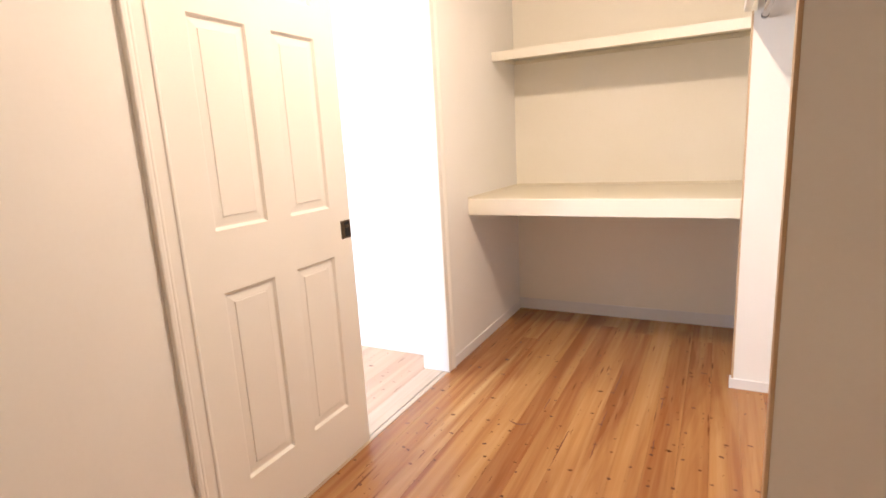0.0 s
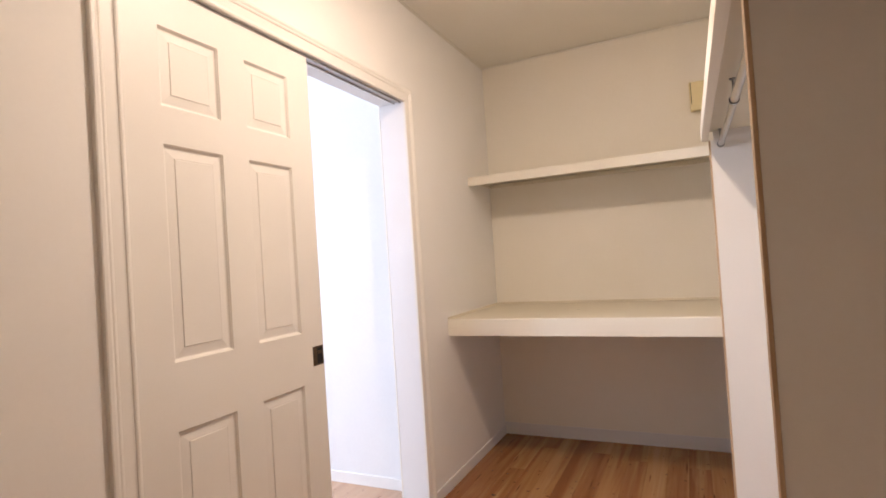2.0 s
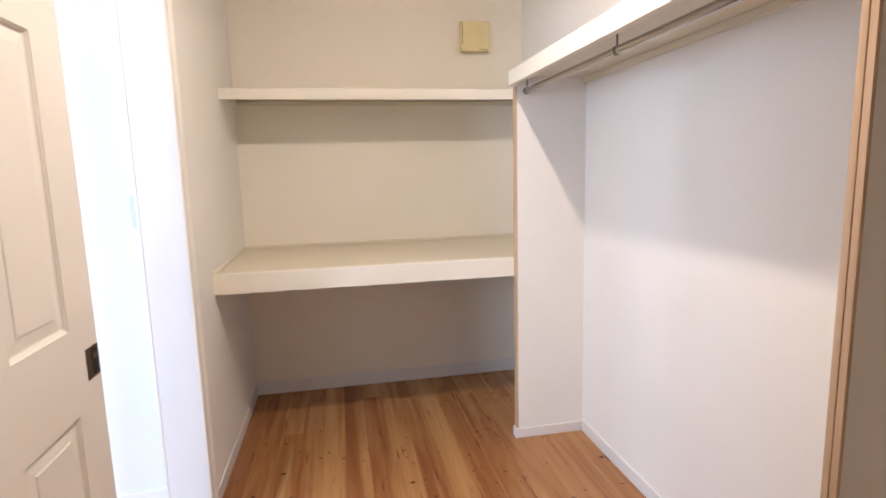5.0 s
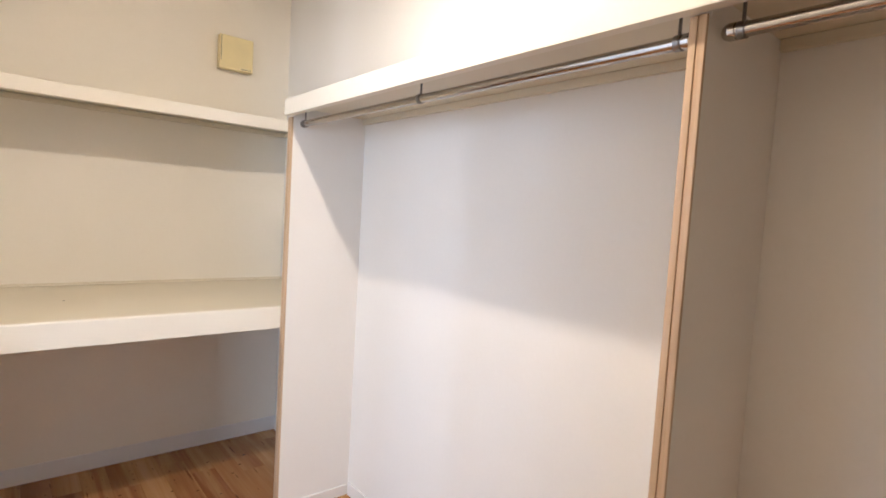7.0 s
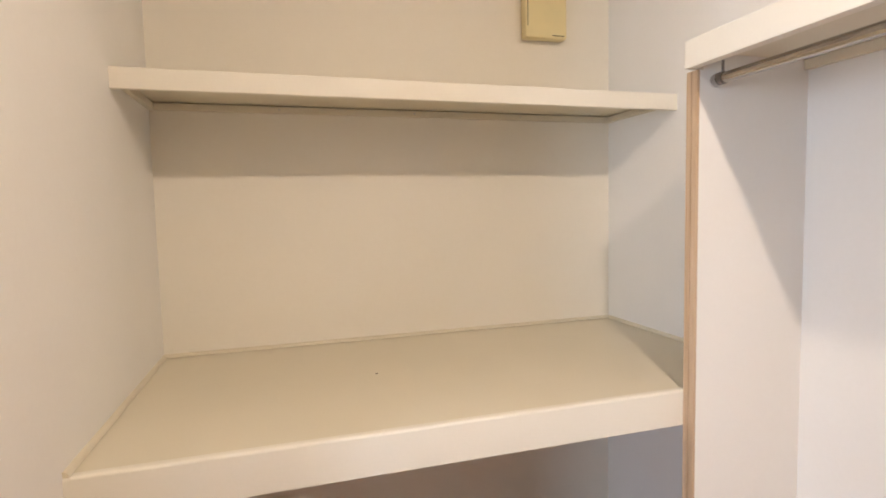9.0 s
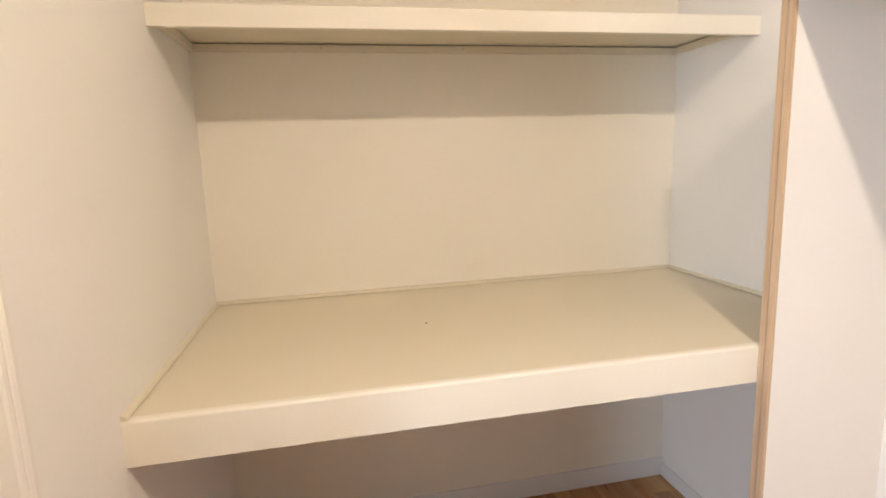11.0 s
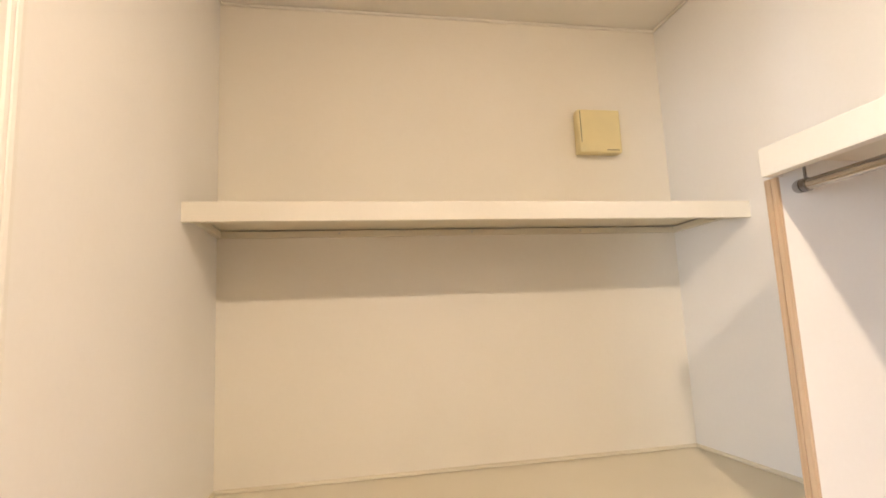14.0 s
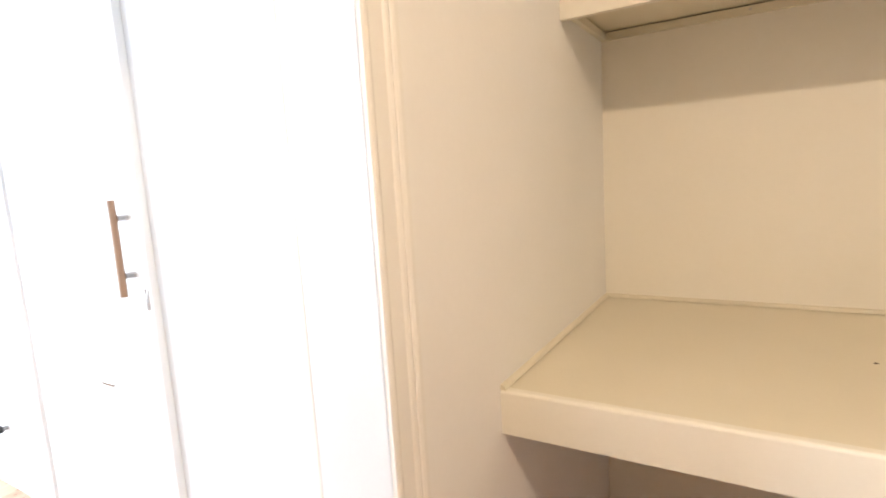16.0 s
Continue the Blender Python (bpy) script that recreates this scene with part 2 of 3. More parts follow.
def part(name, bm, material, parent, label="", smooth=False):
    ob = new(name, mesh_of(name, bm, material, smooth))
    if parent is not None:
        ob.parent = parent
        ob.matrix_parent_inverse = Matrix.Translation(-parent.location)
    if label:
        ob["label"] = label
    return ob


def setting(name, bm, material, label, category):
    return tagged(part(name, bm, material, None), label, category, kind="structure")


def thing(name, at, label, category, group=""):
    ob = new(name)
    ob.location = at
    ob.empty_display_size = 0.1
    return tagged(ob, label, category, group)


def boxes(*rows, bevel=0.0):
    bm = bmesh.new()
    for r in rows:
        block(bm, *r, bevel=bevel)
    return bm


# ---- the plan ----
L, R, B, F = -1.27, 0.424, 3.42, -1.40        # closet walls: x of two sides, y of far and near
TOP = 2.555
WT = 0.13                                     # wall thickness
HX = L - WT                                   # hall face of the wall with the door
DY0, DY1, DZ = 0.777, 2.230, 2.030            # door opening
HY, HW = 2.40, -5.00                          # hall end wall, hall window wall
HF = -1.60

setting("wall_back", boxes((L - WT, R + WT, B, B + WT, 0, TOP)), M_CREAM, "cream papered wall behind the built-in shelves", "wall")
setting("wall_right", boxes((R, R + WT, F - WT, B, 0, TOP)), M_PAPER, "white papered wall behind the hanging rail", "wall")
setting("wall_front", boxes((L - WT, R, F - WT, F, 0, TOP)), M_PAPER, "plain white papered closet wall", "wall")
setting("wall_left", boxes((HX, L, F, DY0 - 0.022, 0, TOP), (HX, L, DY0 - 0.022, DY1 + 0.022, DZ + 0.024, TOP), (HX, L, DY1 + 0.022, B, 0, TOP),
                           (HX, HX + 0.07, DY0 - 0.022, 1.500, 0, DZ + 0.024)), M_PAPER, "off-white papered wall with a door opening", "wall")
setting("ceiling", boxes((L - WT, R + WT, F - WT, B + WT, TOP, TOP + 0.1)), M_CEIL, "plain cream papered closet ceiling", "ceiling")
setting("ceiling_trim", boxes((L, R, B - 0.010, B - 0.001, TOP - 0.012, TOP - 0.001), (L + 0.001, L + 0.010, F, B - 0.010, TOP - 0.012, TOP - 0.001),
                              (R - 0.010, R - 0.001, F, B - 0.010, TOP - 0.012, TOP - 0.001), bevel=0.004), M_CEIL, "thin cream moulding along the ceiling", "moulding")

# hall beyond the door
setting("wall_hall_end", boxes((-3.00, HX, HY, HY + 0.29, 0, TOP)), M_HALL, "bright white papered hall wall", "wall")
setting("wall_hall_recess", boxes((HW, -3.001, 2.59, 2.69, 0, TOP)), M_HALL, "white wall set back past the hall door", "wall")
setting("wall_hall_window", boxes((HW - 0.14, HW, HF - 0.14, -0.95, 0, TOP), (HW - 0.14, HW, -0.15, 0.72, 0, TOP), (HW - 0.14, HW, -0.95, -0.15, 0, 0.8), (HW - 0.14, HW, -0.95, -0.15, 1.9, TOP), (HW - 0.14, HW, 1.00, 1.25, 0, TOP), (HW - 0.14, HW, 2.41, 2.69, 0, TOP), (HW - 0.14, HW, 1.25, 2.41, 0, 0.8), (HW - 0.14, HW, 1.25, 2.41, 2.1, TOP), (HW - 0.14, HW, 0.72, 1.00, 0, 0.55),
                                   (HW - 0.14, HW, 0.72, 1.00, 2.2, TOP)), M_HALL, "white hall wall with three windows", "wall")
setting("wall_hall_near", boxes((HW, -2.17, HF - 0.14, HF, 0, TOP), (-1.47, HX, HF - 0.14, HF, 0, TOP), (-2.17, -1.47, HF - 0.14, HF, 0, 0.35), (-2.17, -1.47, HF - 0.14, HF, 2.15, TOP)), M_HALL, "white hall wall with a tall window", "wall")
setting("ceiling_hall", boxes((HW - 0.14, HX, HF - 0.14, 2.69, TOP, TOP + 0.1)), M_HALL, "plain white hall ceiling", "ceiling")

window_1 = thing("window_1", (-1.82, HF, 0.35), "tall white framed hall window letting in daylight", "window")
window_1["kind"] = "structure"
xf, yf = HW - 0.04, HF - 0.04
part("window_frame", boxes((-2.17, -1.47, yf - 0.06, yf, 0.35, 0.39), (-2.17, -1.47, yf - 0.06, yf, 2.11, 2.15), (-2.17, -2.13, yf - 0.06, yf, 0.39, 2.11), (-1.51, -1.47, yf - 0.06, yf, 0.39, 2.11)), M_FRAMEW, window_1)
part("pane", boxes((-2.13, -1.51, yf - 0.035, yf - 0.03, 0.39, 2.11)), M_GLASS, window_1).visible_shadow = False
window_2 = thing("window_2", (HW, 0.86, 0.55), "narrow white framed hall window", "window")
window_2["kind"] = "structure"
part("window_frame", boxes((xf - 0.06, xf, 0.72, 0.75, 0.55, 2.2), (xf - 0.06, xf, 0.97, 1.00, 0.55, 2.2), (xf - 0.06, xf, 0.75, 0.97, 0.55, 0.58), (xf - 0.06, xf, 0.75, 0.97, 2.17, 2.2)), M_FRAMEW, window_2)
part("pane", boxes((xf - 0.035, xf - 0.03, 0.75, 0.97, 0.58, 2.17)), M_GLASS, window_2).visible_shadow = False
window_3 = thing("window_3", (HW, 1.83, 0.8), "white framed hall window letting in daylight", "window")
window_3["kind"] = "structure"
part("window_frame", boxes((xf - 0.06, xf, 1.25, 2.41, 0.80, 0.84), (xf - 0.06, xf, 1.25, 2.41, 2.06, 2.10), (xf - 0.06, xf, 1.25, 1.29, 0.84, 2.06), (xf - 0.06, xf, 2.37, 2.41, 0.84, 2.06)), M_FRAMEW, window_3)
part("pane", boxes((xf - 0.035, xf - 0.03, 1.29, 2.37, 0.84, 2.06)), M_GLASS, window_3).visible_shadow = False

window_4 = thing("window_4", (HW, -0.55, 0.8), "small white framed hall window letting in daylight", "window")
window_4["kind"] = "structure"
part("window_frame", boxes((xf - 0.06, xf, -0.95, -0.15, 0.80, 0.83), (xf - 0.06, xf, -0.95, -0.15, 1.87, 1.90), (xf - 0.06, xf, -0.95, -0.92, 0.83, 1.87), (xf - 0.06, xf, -0.18, -0.15, 0.83, 1.87)), M_FRAMEW, window_4)
part("pane", boxes((xf - 0.035, xf - 0.03, -0.92, -0.18, 0.83, 1.87)), M_GLASS, window_4).visible_shadow = False

# skirting boards
def skirting(name, rows, label):
    setting(name, boxes(*rows, bevel=0.0025), M_BASE, label, "skirting board")


T = 0.009
skirting("baseboard_back", [(L, R, B - T, B, 0.0, 0.08)], "white skirting board under the deep shelf")
skirting("baseboard_left", [(L, L + T, DY1 + 0.0755, B - T, 0.0, 0.058), (L, L + T, F, DY0 - 0.0755, 0.0, 0.058)], "white skirting board beside the door")
skirting("baseboard_right", [(R - T, R, 2.588, B - T, 0.0, 0.058), (R - T, R, 0.940, 2.552 - T, 0.0, 0.058), (R - T, R, F, 0.910 - T, 0.0, 0.058)], "white skirting board under the hanging rail")
skirting("baseboard_hall", [(-2.075, HX - 0.012, HY - T, HY, 0.0, 0.062), (HW, -3.0, 2.59 - T, 2.59, 0.0, 0.085), (-3.00, -2.852, HY - T, HY, 0.0, 0.062), (HX - T, HX, DY1 + 0.03, HY - T, 0, 0.062)],
         "white skirting board along the hall wall")


# ---- partitions that carry the hanging shelf ----
def partition(y0, y1, label, x0=0.079):
    p = thing("partition", (0.24, (y0 + y1) / 2, 0), label, "partition", "closet partitions")
    x1, mid = x0 + 0.0075, (y0 + y1) / 2
    part("panel", boxes((x1 + 0.0003, x1 + 0.012, y0 + 0.001, y1 - 0.001, 0.0, 1.6815), (x1 + 0.012, R, y0 + 0.001, y1 - 0.001, 0.0, 1.7215)), M_PAPER, p, "white papered panel")
    bm = boxes((x0, x1, y0 - 0.0005, mid - 0.0012, 0.0, 1.6815), (x0, x1, mid + 0.0012, y1 + 0.0005, 0.0, 1.6815), bevel=0.0012)
    block(bm, x0 + 0.003, x1 - 0.0005, mid - 0.0014, mid + 0.0014, 0.0, 1.6815)
    part("edging", bm, M_TRIM, p, "bare pine edging with a fine groove")
    part("skirting", boxes((x0 - 0.0085, R - T, y0 - T, y0, 0.0, 0.048), (x0 - 0.0085, x0 - 0.0003, y0, y1, 0.0, 0.048), bevel=0.0015), M_BASE, p, "white skirting wrapped round the foot")
    return p


partition(2.553, 2.587, "white partition with bare pine edging beside the deep shelf")
partition(0.911, 0.939, "white partition with bare pine edging between the hanging bays")

# ---- hat shelf over the rail ----
hat = thing("hanging_shelf", (0.24, 0.8, 1.682), "long cream-painted shelf above the clothes rail", "shelf")
part("board", boxes((0.078, R, F, 2.563, 1.722, 1.741)), M_BOARD, hat)
part("fascia", boxes((0.050, 0.077, F, 2.562, 1.682, 1.746), bevel=0.002), M_SHELF, hat)
for y0, y1 in ((F, 0.910), (0.940, 2.552)):
    part("cleat", boxes((R - 0.018, R - 0.001, y0, y1, 1.697, 1.7215), bevel=0.002), M_BOARD, hat, "cream batten under the shelf")


# ---- clothes rails ----
def rail(y0, y1, hooks):
    g = thing("clothes_rail", (0.125, (y0 + y1) / 2, 1.657), "steel clothes rail hung under the shelf", "clothes rail", "clothes rails")
    part("rod", tube(bmesh.new(), (0.125, y0, 1.657), (0.125, y1, 1.657), 0.0125, 28), M_STEEL, g, smooth=True)
    for y in hooks:
        bm = tube(bmesh.new(), (0.125, y, 1.670), (0.125, y, 1.7215), 0.0032, 12)
        tube(bm, (0.125, y, 1.7185), (0.125, y, 1.7218), 0.010, 20)
        tube(bm, (0.125, y - 0.006, 1.657), (0.125, y + 0.006, 1.657), 0.0150, 28)
        part("bracket", bm, M_DARKSTEEL, g, "dark steel hanging bracket", smooth=True)
    for y, s in ((y0, -1), (y1, 1)):
        bm = tube(bmesh.new(), (0.125, y - s * 0.004, 1.657), (0.125, y + s * 0.006, 1.657), 0.0150, 28)
        ball(bm, (0.125, y + s * 0.005, 1.657), 0.0148)
        part("end_cap", bm, M_STEEL, g, smooth=True)
    return g


rail(0.963, 2.536, (0.979, 1.752, 2.524))
rail(-1.35, 0.885, (-1.33, -0.22, 0.871))

# ---- deep shelf and upper shelf in the alcove ----
deep = thing("deep_shelf", (-0.42, 3.0, 0.807), "deep cream-painted built-in shelf at counter height", "shelf")
bm = bmesh.new()
block(bm, L, R, 2.608, B, 0.815, 0.896)
part("board", bm, M_BOARD, deep)
bm = bmesh.new()
block(bm, L, R, 2.5885, 2.6075, 0.807, 0.8975)
up = [e for e in bm.edges if all(v.co.z > 0.89 and v.co.y < 2.59 for v in e.verts)]
bmesh.ops.bevel(bm, geom=up, offset=0.007, segments=4, profile=0.5, affect="EDGES")
part("fascia", bm, M_SHELF, deep, smooth=True)


def bead(bm, a, b, out, r=0.011):
    """Quarter-round strip from a to b; out: unit vector off the wall."""
    a, b, out = Vector(a), Vector(b), Vector(out)
    prof = [(0, 0), (r, 0)] + [(r * math.cos(k * math.pi / 8), r * math.sin(k * math.pi / 8)) for k in range(1, 4)] + [(0, r)]
    rings = [[bm.verts.new(p + out * u + Vector((0, 0, v))) for u, v in prof] for p in (a, b)]
    n = len(prof)
    for i in range(n):
        bm.faces.new((rings[0][i], rings[0][(i + 1) % n], rings[1][(i + 1) % n], rings[1][i]))
    bm.faces.new(rings[0])
    bm.faces.new(rings[1][::-1])


for a, b, o in (((L, 2.590, 0.8975), (L, B - 0.011, 0.8975), (1, 0, 0)), ((L, B, 0.8975), (R, B, 0.8975), (0, -1, 0)), ((R, B - 0.011, 0.8975), (R, 2.589, 0.8975), (-1, 0, 0))):
    bm = bmesh.new()
    bead(bm, a, b, o)
    part("corner_bead", bm, M_BOARD, deep, "narrow quarter-round bead", smooth=True)
part("speck", tube(bmesh.new(), (-0.631, 3.004, 0.896), (-0.631, 3.004, 0.8968), 0.004, 10), M_MARK, deep, "small dark mark")

high = thing("upper_shelf", (-0.42, 3.2, 1.692), "shallow cream-painted shelf on battens", "shelf")
part("board", boxes((L, R, 3.042, B, 1.730, 1.7385)), M_BOARD, high)
part("fascia", boxes((L, R, 3.022, 3.0415, 1.6855, 1.7395), bevel=0.002), M_SHELF, high)
for row in ((L, R, B - 0.017, B, 1.704, 1.7262), (L, L + 0.017, 3.075, B - 0.0175, 1.704, 1.7262), (R - 0.017, R, 3.075, B - 0.0175, 1.704, 1.7262)):
    part("cleat", boxes(row, bevel=0.0015), M_BOARD, high, "cream-painted batten under the shelf")
for x in (-0.87, -0.40, 0.02):
    part("nail", tube(bmesh.new(), (x, B - 0.0190, 1.716), (x, B - 0.016, 1.716), 0.0035, 10), M_PLASTER, high, "dull painted nail head")

# ---- vent cover on the back wall ----
vent = thing("vent_cover", (0.11, B, 2.02), "aged cream square plastic vent cover on the wall", "vent")
part("base", boxes((0.036, 0.200, B - 0.014, B, 2.014, 2.176), bevel=0.004), M_YELLOW, vent)
part("lid", boxes((0.030, 0.203, B - 0.054, B - 0.0142, 2.010, 2.180), bevel=0.007), M_YELLOW, vent)
part("slot", boxes((0.0375, 0.0400, B - 0.0544, B - 0.030, 2.050, 2.174)), M_BLACK, vent, "dark open edge")
part("latch", boxes((0.140, 0.191, B - 0.0544, B - 0.030, 2.0185, 2.0215)), M_BLACK, vent, "dark latch gap")

# ---- door frame ----
frame_1 = thing("door_frame", (L, 1.5, 0), "white moulded casing and jambs round the sliding door", "door frame")
frame_1["kind"] = "structure"
PROF = [(0.0, 0.0), (0.0, 0.008), (0.003, 0.0105), (0.008, 0.0115), (0.012, 0.0100), (0.0135, 0.0075), (0.018, 0.0068), (0.044, 0.0085), (0.0465, 0.0115), (0.052, 0.0130),
        (0.056, 0.0118), (0.0575, 0.0135), (0.063, 0.0155), (0.071, 0.0155), (0.074, 0.0135), (0.074, 0.0)]


def casing(ends):
    """Moulding swept between two mitred ends; each end maps (u, h) to a point."""
    bm = bmesh.new()
    rings = [[bm.verts.new(f(u, h)) for u, h in PROF] for f in ends]
    n = len(PROF)
    for i in range(n):
        bm.faces.new((rings[0][i], rings[0][(i + 1) % n], rings[1][(i + 1) % n], rings[1][i]))
    bm.faces.new(rings[0])
    bm.faces.new(rings[1][::-1])
    return bm


part("casing", casing((lambda u, h: (L + h, DY0 - u, 0.0), lambda u, h: (L + h, DY0 - u, DZ + u))), M_PAINT, frame_1)
part("casing", casing((lambda u, h: (L + h, DY0 - u, DZ + u), lambda u, h: (L + h, DY1 + u, DZ + u))), M_PAINT, frame_1)
part("casing", casing((lambda u, h: (L + h, DY1 + u, DZ + u), lambda u, h: (L + h, DY1 + u, 0.0))), M_PAINT, frame_1)
part("jamb", boxes((HX - 0.008, L + 0.002, DY1, DY1 + 0.021, 0, DZ + 0.022), bevel=0.001), M_FRAMEW, frame_1)
part("jamb", boxes((HX + 0.071, L + 0.002, DY0 - 0.021, DY0, 0, DZ + 0.022), bevel=0.001), M_FRAMEW, frame_1)
part("head", boxes((HX - 0.008, L + 0.002, DY0, DY1, DZ, DZ + 0.022), bevel=0.001), M_FRAMEW, frame_1)
part("jamb", boxes((HX - 0.008, HX + 0.071, 1.5002, 1.518, 0, DZ - 0.001), bevel=0.001), M_FRAMEW, frame_1)
part("track", boxes((-1.318, -1.312, DY0 + 0.002, DY1 - 0.012, DZ - 0.009, DZ - 0.0005), (-1.283, -1.277, DY0 + 0.002, DY1 - 0.012, DZ - 0.009, DZ - 0.0005),
                    (-1.312, -1.283, DY0 + 0.002, DY1 - 0.012, DZ - 0.003, DZ - 0.0005)), M_TRACK, frame_1, "grey metal sliding track")
part("sill", boxes((HX - 0.012, -1.3005, DY0, DY1, -0.012, 0.002), (-1.2935, L, DY0, DY1, -0.012, 0.002), bevel=0.001), M_SILL, frame_1, "pale wooden sill")
part("floor_rail", boxes((-1.3003, -1.2937, DY0, DY1, -0.011, -0.001)), M_TRACK, frame_1, "narrow metal floor rail")
part("back_casing", boxes((HX - 0.018, HX - 0.009, DY1 + 0.0, DY1 + 0.06, 0, DZ + 0.06), bevel=0.002), M_PAINT, frame_1)

# ---- sliding door ----
door = thing("door_1", (-1.278, 1.14, 0), "white six-panel sliding door, half open", "door")
door["kind"] = "structure"
X0, X1 = -1.278, -1.311
DA, DB = 0.781, 1.509
YS = [DA, 0.893, 1.092, 1.196, 1.394, DB]
ZS = [0.006, 0.218, 0.821, 1.004, 1.590, 1.694, 1.913, 2.026]
bm = bmesh.new()
grid = {}
for i, y in enumerate(YS):
    for j, z in enumerate(ZS):
        grid[i, j] = bm.verts.new((X0, y, z))
for i in range(5):
    for j in range(7):
        if not (i in (1, 3) and j in (1, 3, 5)):
            bm.faces.new((grid[i, j], grid[i + 1, j], grid[i + 1, j + 1], grid[i, j + 1]))
block(bm, X1, X1 + 0.018, DA, DB, ZS[0], ZS[-1])
for y in (DA, DB):
    bm.faces.new([bm.verts.new(p) for p in ((X0, y, ZS[0]), (X0, y, ZS[-1]), (X1 + 0.018, y, ZS[-1]), (X1 + 0.018, y, ZS[0]))])
for z in (ZS[0], ZS[-1]):
    bm.faces.new([bm.verts.new(p) for p in ((X0, DA, z), (X0, DB, z), (X1 + 0.018, DB, z), (X1 + 0.018, DA, z))])
bmesh.ops.remove_doubles(bm, verts=bm.verts, dist=0.0001)
part("leaf", bm, M_PAINT, door)
STEPS = [(0.0, 0.0), (0.0015, 0.0030), (0.0035, 0.0040), (0.0050, 0.0075), (0.0080, 0.0095), (0.0105, 0.0098), (0.0345, 0.0062), (0.0355, 0.0072), (0.0370, 0.0045), (0.0390, 0.0042)]
for i in (1, 3):
    for j in (1, 3, 5):
        bm = bmesh.new()
        y0, y1, z0, z1 = YS[i], YS[i + 1], ZS[j], ZS[j + 1]
        last = None
        for d, h in STEPS:
            ring = [bm.verts.new(p) for p in ((X0 - h, y0 + d, z0 + d), (X0 - h, y1 - d, z0 + d), (X0 - h, y1 - d, z1 - d), (X0 - h, y0 + d, z1 - d))]
            if last:
                for k in range(4):
                    bm.faces.new((last[k], last[(k + 1) % 4], ring[(k + 1) % 4], ring[k]))
            last = ring
        bm.faces.new(last)
        part("panel", bm, M_PAINT, door)
pull = part("door_pull", boxes((X0 - 0.004, X0 + 0.0015, 1.448, 1.454, 0.878, 0.947), (X0 - 0.004, X0 + 0.0015, 1.499, 1.505, 0.878, 0.947), (X0 - 0.004, X0 + 0.0015, 1.454, 1.499, 0.878, 0.884),
                                (X0 - 0.004, X0 + 0.0015, 1.454, 1.499, 0.941, 0.947), (X0, X0 + 0.0012, 1.454, 1.470, 0.884, 0.941)), M_BRONZE, door, "square antique bronze flush pull")
part("cup", boxes((X0, X0 + 0.0006, 1.470, 1.499, 0.884, 0.941)), M_BLACK, pull)
part("thumb_lever", boxes((X0 + 0.0008, X0 + 0.003, 1.474, 1.494, 0.918, 0.930), bevel=0.001), M_BRONZE, pull)

# ---- hall things ----
sw = thing("light_switch", (-1.447, HY, 1.17), "ivory plastic light switch on the hall wall", "light switch")
part("plate", boxes((-1.494, -1.424, HY - 0.006, HY, 1.126, 1.246), bevel=0.002), M_SWITCH, sw)
for z in (1.159, 1.189):
    part("rocker", boxes((-1.479, -1.439, HY - 0.009, HY - 0.0062, z, z + 0.026), bevel=0.001), M_SWITCH, sw)

door2 = thing("door_2", (-2.52, HY, 0), "closed white hall door with a wooden pull bar", "door")
door2["kind"] = "structure"
part("leaf", boxes((-2.8054, -2.128, HY - 0.012, HY - 0.0005, 0.006, 2.03), bevel=0.0015), M_FRAMEW, door2)
part("casing", boxes((-2.116, -2.076, HY - 0.022, HY - 0.0005, 0, 2.075), (-2.851, -2.806, HY - 0.022, HY - 0.0005, 0, 2.075), (-2.806, -2.116, HY - 0.022, HY - 0.0005, 2.035, 2.075), bevel=0.002), M_FRAMEW, door2)
bar = part("pull_bar", tube(bmesh.new(), (-2.150, HY - 0.045, 1.080), (-2.150, HY - 0.045, 1.314), 0.009, 20), M_BAR, door2, "turned wooden pull bar", smooth=True)
for z in (1.130, 1.270):
    part("post", tube(bmesh.new(), (-2.150, HY - 0.037, z), (-2.150, HY - 0.012, z), 0.008, 16), M_STEEL, bar, smooth=True)
part("strike", boxes((-2.098, -2.084, HY - 0.024, HY - 0.0225, 1.046, 1.098), bevel=0.0005), M_STEEL, door2, "small steel strike plate")

part("finger_catch", boxes((-2.388, -2.328, HY - 0.017, HY - 0.0122, 0.812, 0.820), bevel=0.001), M_STEEL, door2, "slim steel catch")
stop = thing("door_stop", (-3.79, 2.59, 0.30), "small dark rubber-tipped door stop on the hall wall", "door stop")
part("stem", tube(bmesh.new(), (-3.79, 2.568, 0.30), (-3.79, 2.59, 0.30), 0.010, 16), M_DARKSTEEL, stop, smooth=True)
part("tip", tube(bmesh.new(), (-3.79, 2.550, 0.30), (-3.79, 2.568, 0.30), 0.016, 16, 0.018), M_BLACK, stop, smooth=True)

# ---- lamp on the closet ceiling, behind the view ----
lamp = thing("ceiling_light", (LAMP[0], LAMP[1], TOP), "small bare-bulb ceiling light", "ceiling light")
bm = tube(bmesh.new(), (LAMP[0], LAMP[1], TOP - 0.03), (LAMP[0], LAMP[1], TOP), 0.045, 28)
tube(bm, (LAMP[0], LAMP[1], TOP - 0.055), (LAMP[0], LAMP[1], TOP - 0.03), 0.018, 20)
part("base", bm, M_FRAMEW, lamp, smooth=True)
glass = part("bulb", ball(bmesh.new(), LAMP, 0.034), M_GLOW, lamp, smooth=True)
glass.visible_shadow = False

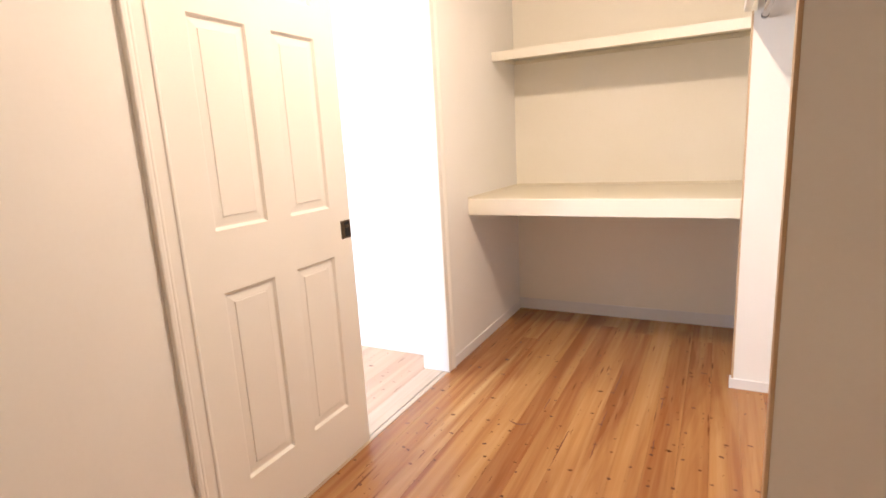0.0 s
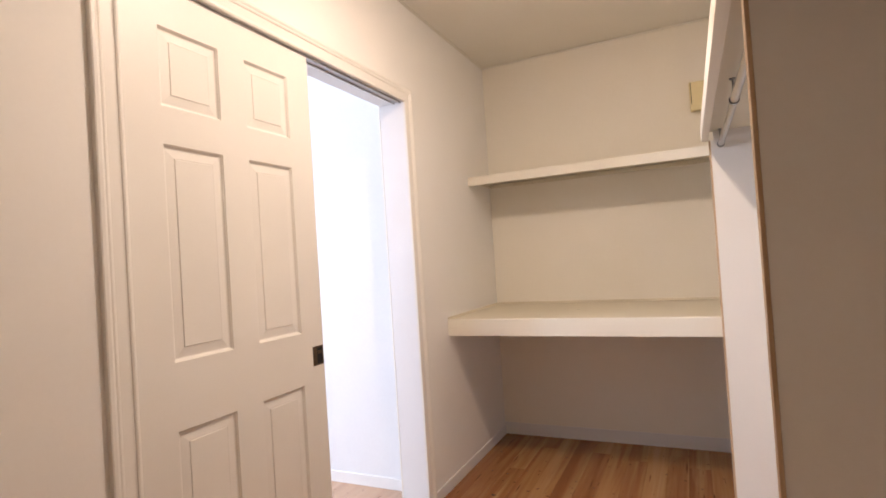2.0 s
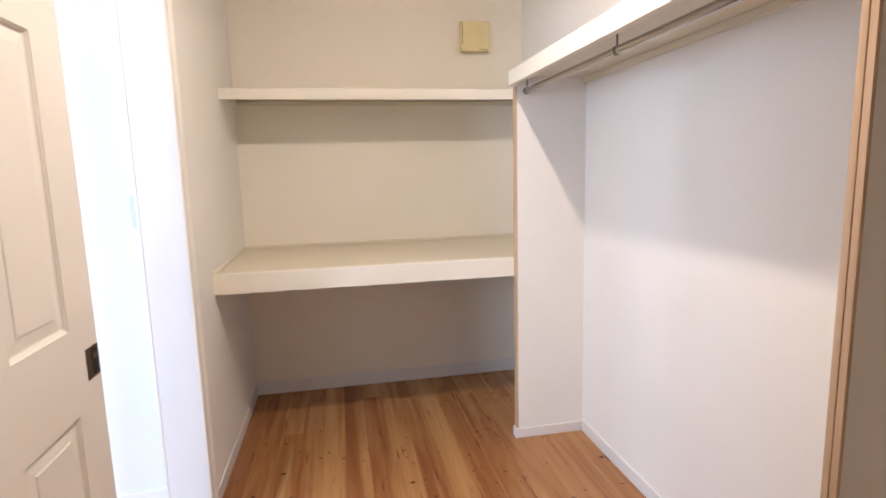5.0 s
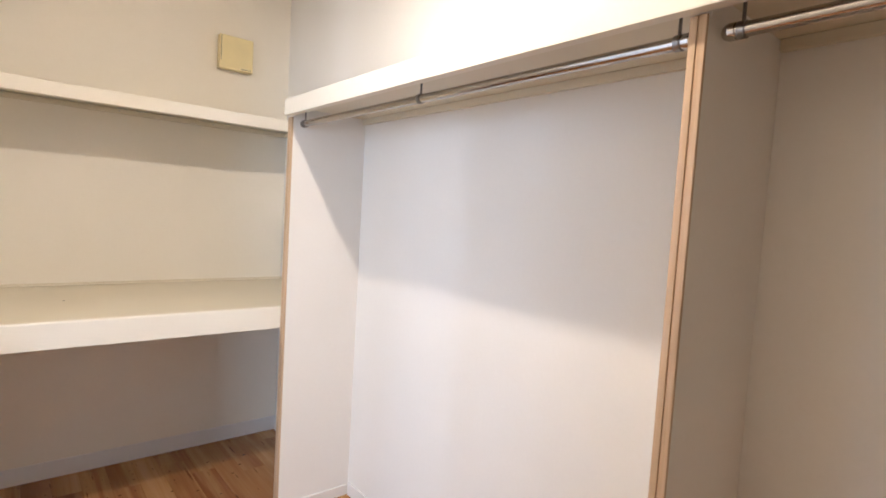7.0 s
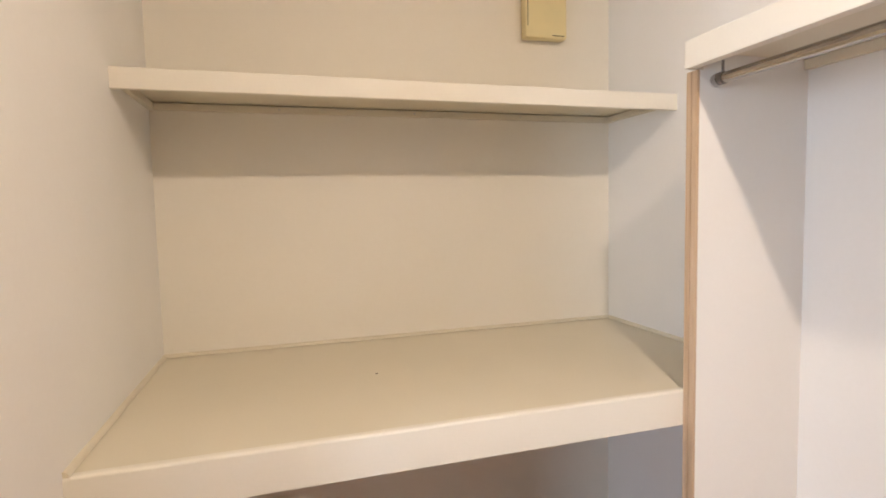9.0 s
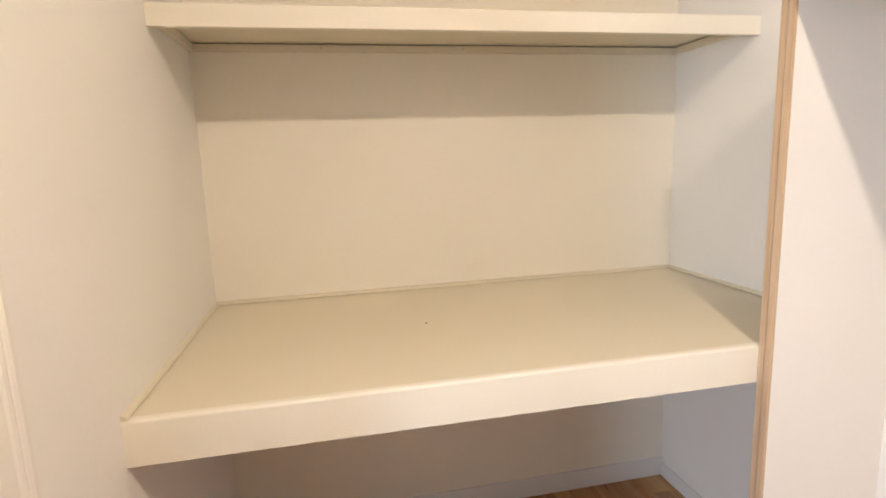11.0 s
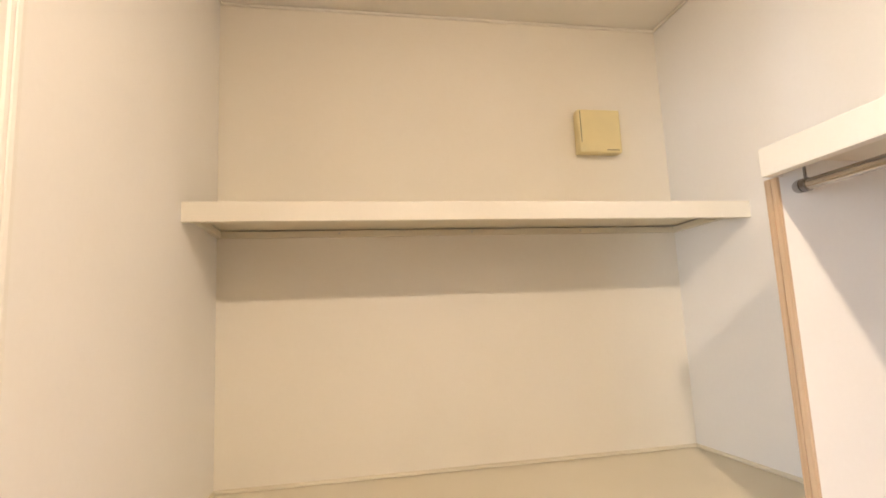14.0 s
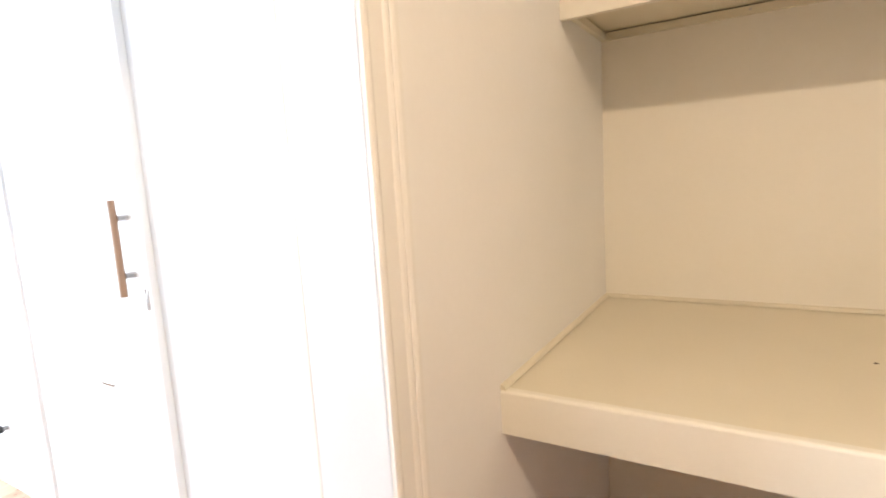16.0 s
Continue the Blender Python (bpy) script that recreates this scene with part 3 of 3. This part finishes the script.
# ---- floors: subfloor and single planks ----
floor = setting("floor", boxes((L, R, F, B, -0.06, -0.016)), M_SUB, "oiled knotty pine plank floor in the closet", "floor")
floor_hall = setting("floor_hall", boxes((HW, HX - 0.012, HF, 2.59, -0.06, -0.016)), M_SUB, "oiled knotty pine plank floor in the hall", "floor")
rng = random.Random(7)
PW = 0.107


def plank(x0, x1, y0, y1, parent, wood):
    bm = bmesh.new()
    w, l, g, c = (x1 - x0) / 2, (y1 - y0) / 2, 0.0002, 0.0004
    w, l = w - g, l - g
    rows = [(w, l, -0.016), (w, l, -c), (w - c, l - c, 0.0)]
    rings = [[bm.verts.new((sx * a, sy * b, z)) for sx, sy in ((-1, -1), (1, -1), (1, 1), (-1, 1))] for a, b, z in rows]
    for p, q in zip(rings, rings[1:]):
        for k in range(4):
            bm.faces.new((p[k], p[(k + 1) % 4], q[(k + 1) % 4], q[k]))
    bm.faces.new(rings[-1])
    ob = new("plank", mesh_of("plank", bm, wood))
    ob.location = ((x0 + x1) / 2, (y0 + y1) / 2, 0)
    ob.parent = parent


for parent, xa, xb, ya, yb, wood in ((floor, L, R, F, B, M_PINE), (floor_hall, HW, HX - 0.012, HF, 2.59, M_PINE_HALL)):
    x = xb
    while x > xa + 0.001:
        x0 = max(xa, x - PW)
        y = ya - rng.uniform(3.0, 3.9)
        while y < yb:
            n = y + 4.0
            a, b = max(y, ya), min(n, yb)
            if b - a > 0.02:
                plank(x0, x, a, b, parent, wood)
            y = n
        x = x0

# knots, resin streaks and one old scar that stand out in the closet floor
KNOTS = ((-0.05, 2.86), (-0.04, 2.67), (-0.07, 2.28), (0.14, 2.04), (-0.09, 2.05), (-0.09, 1.85), (-0.11, 1.66), (-0.20, 1.84), (-0.19, 2.45), (-0.20, 2.32), (-0.42, 2.30),
         (-0.42, 1.99), (-0.41, 1.83), (-0.32, 1.63), (-0.26, 1.73), (-0.19, 1.64), (-0.64, 1.54), (-0.64, 1.39), (-0.82, 1.83), (-0.82, 1.67), (-0.98, 1.69), (-1.14, 1.86),
         (-1.12, 1.72), (-1.20, 1.69), (-1.09, 1.51), (-1.14, 1.25), (-0.54, 1.74), (-0.53, 1.60), (-0.63, 1.98), (-0.65, 2.13), (-0.98, 2.31), (-0.87, 2.59), (-0.83, 2.63),
         (-0.72, 2.37), (0.08, 1.73), (0.15, 1.75), (0.01, 1.73), (-0.16, 2.09), (-0.56, 2.72), (0.04, 1.92), (0.13, 2.30), (0.20, 2.52))


def flat_mesh(name, outline, material):
    bm = bmesh.new()
    bm.faces.new([bm.verts.new((x, y, 0.0)) for x, y in outline])
    return mesh_of(name, bm, material)


def knot_outline(rx, ry):
    """An uneven oval, drawn out to one side like a branch cut slantwise."""
    pts = []
    lean = rng.choice((-1, 1))
    for k in range(18):
        a = k * math.tau / 18
        r = rng.uniform(0.72, 1.12) * (1.0 + 0.55 * max(0.0, math.cos(a) * lean) ** 3)
        pts.append((math.cos(a) * rx * r, math.sin(a) * ry * r))
    return pts


def streak_outline(length, width):
    n = 14
    side = [(rng.uniform(0.35, 1.0) * width / 2 * math.sin(math.pi * (k + 0.3) / (n + 0.6)), (k / n - 0.5) * length) for k in range(n + 1)]
    back = [(x - rng.uniform(0.6, 1.2) * width * 0.6 * math.sin(math.pi * (n - i + 0.3) / (n + 0.6)), y) for i, (x, y) in enumerate(reversed(side))]
    return side + back


def inlay(name, me, x, y, turn=0.0, z=0.0003):
    ob = new(name, me)
    ob.location, ob.rotation_euler = (x, y, z), (0, 0, turn)
    ob.parent = floor


cuts = [flat_mesh("knot", knot_outline(rx, ry), M_KNOT) for rx, ry in ((0.0080, 0.0062), (0.0066, 0.0052), (0.0100, 0.0052), (0.0052, 0.0046), (0.0070, 0.0066))]
for x, y in KNOTS:
    inlay("knot", rng.choice(cuts), x, y, rng.uniform(-0.5, 0.5))
for x, y0, y1 in ((-0.415, 2.30, 2.58), (-0.415, 1.94, 2.13), (-0.41, 1.72, 1.86), (-0.533, 1.62, 1.92), (-0.20, 1.85, 1.96), (-0.20, 2.21, 2.31), (-0.68, 2.02, 2.16), (-1.10, 1.66, 1.74)):
    inlay("resin_streak", flat_mesh("resin_streak", streak_outline(y1 - y0, 0.0095), M_RESIN), x, (y0 + y1) / 2, rng.uniform(-0.02, 0.02), 0.0002)
ARC = [k / 12 - 0.5 for k in range(13)]
inlay("scar", flat_mesh("scar", [(0.090 * a, 0.070 * a * a - 0.007 * (1 - 4 * a * a)) for a in ARC] + [(0.090 * a, 0.070 * a * a + 0.004) for a in reversed(ARC)], M_RESIN), -0.745, 1.865, 0.06)
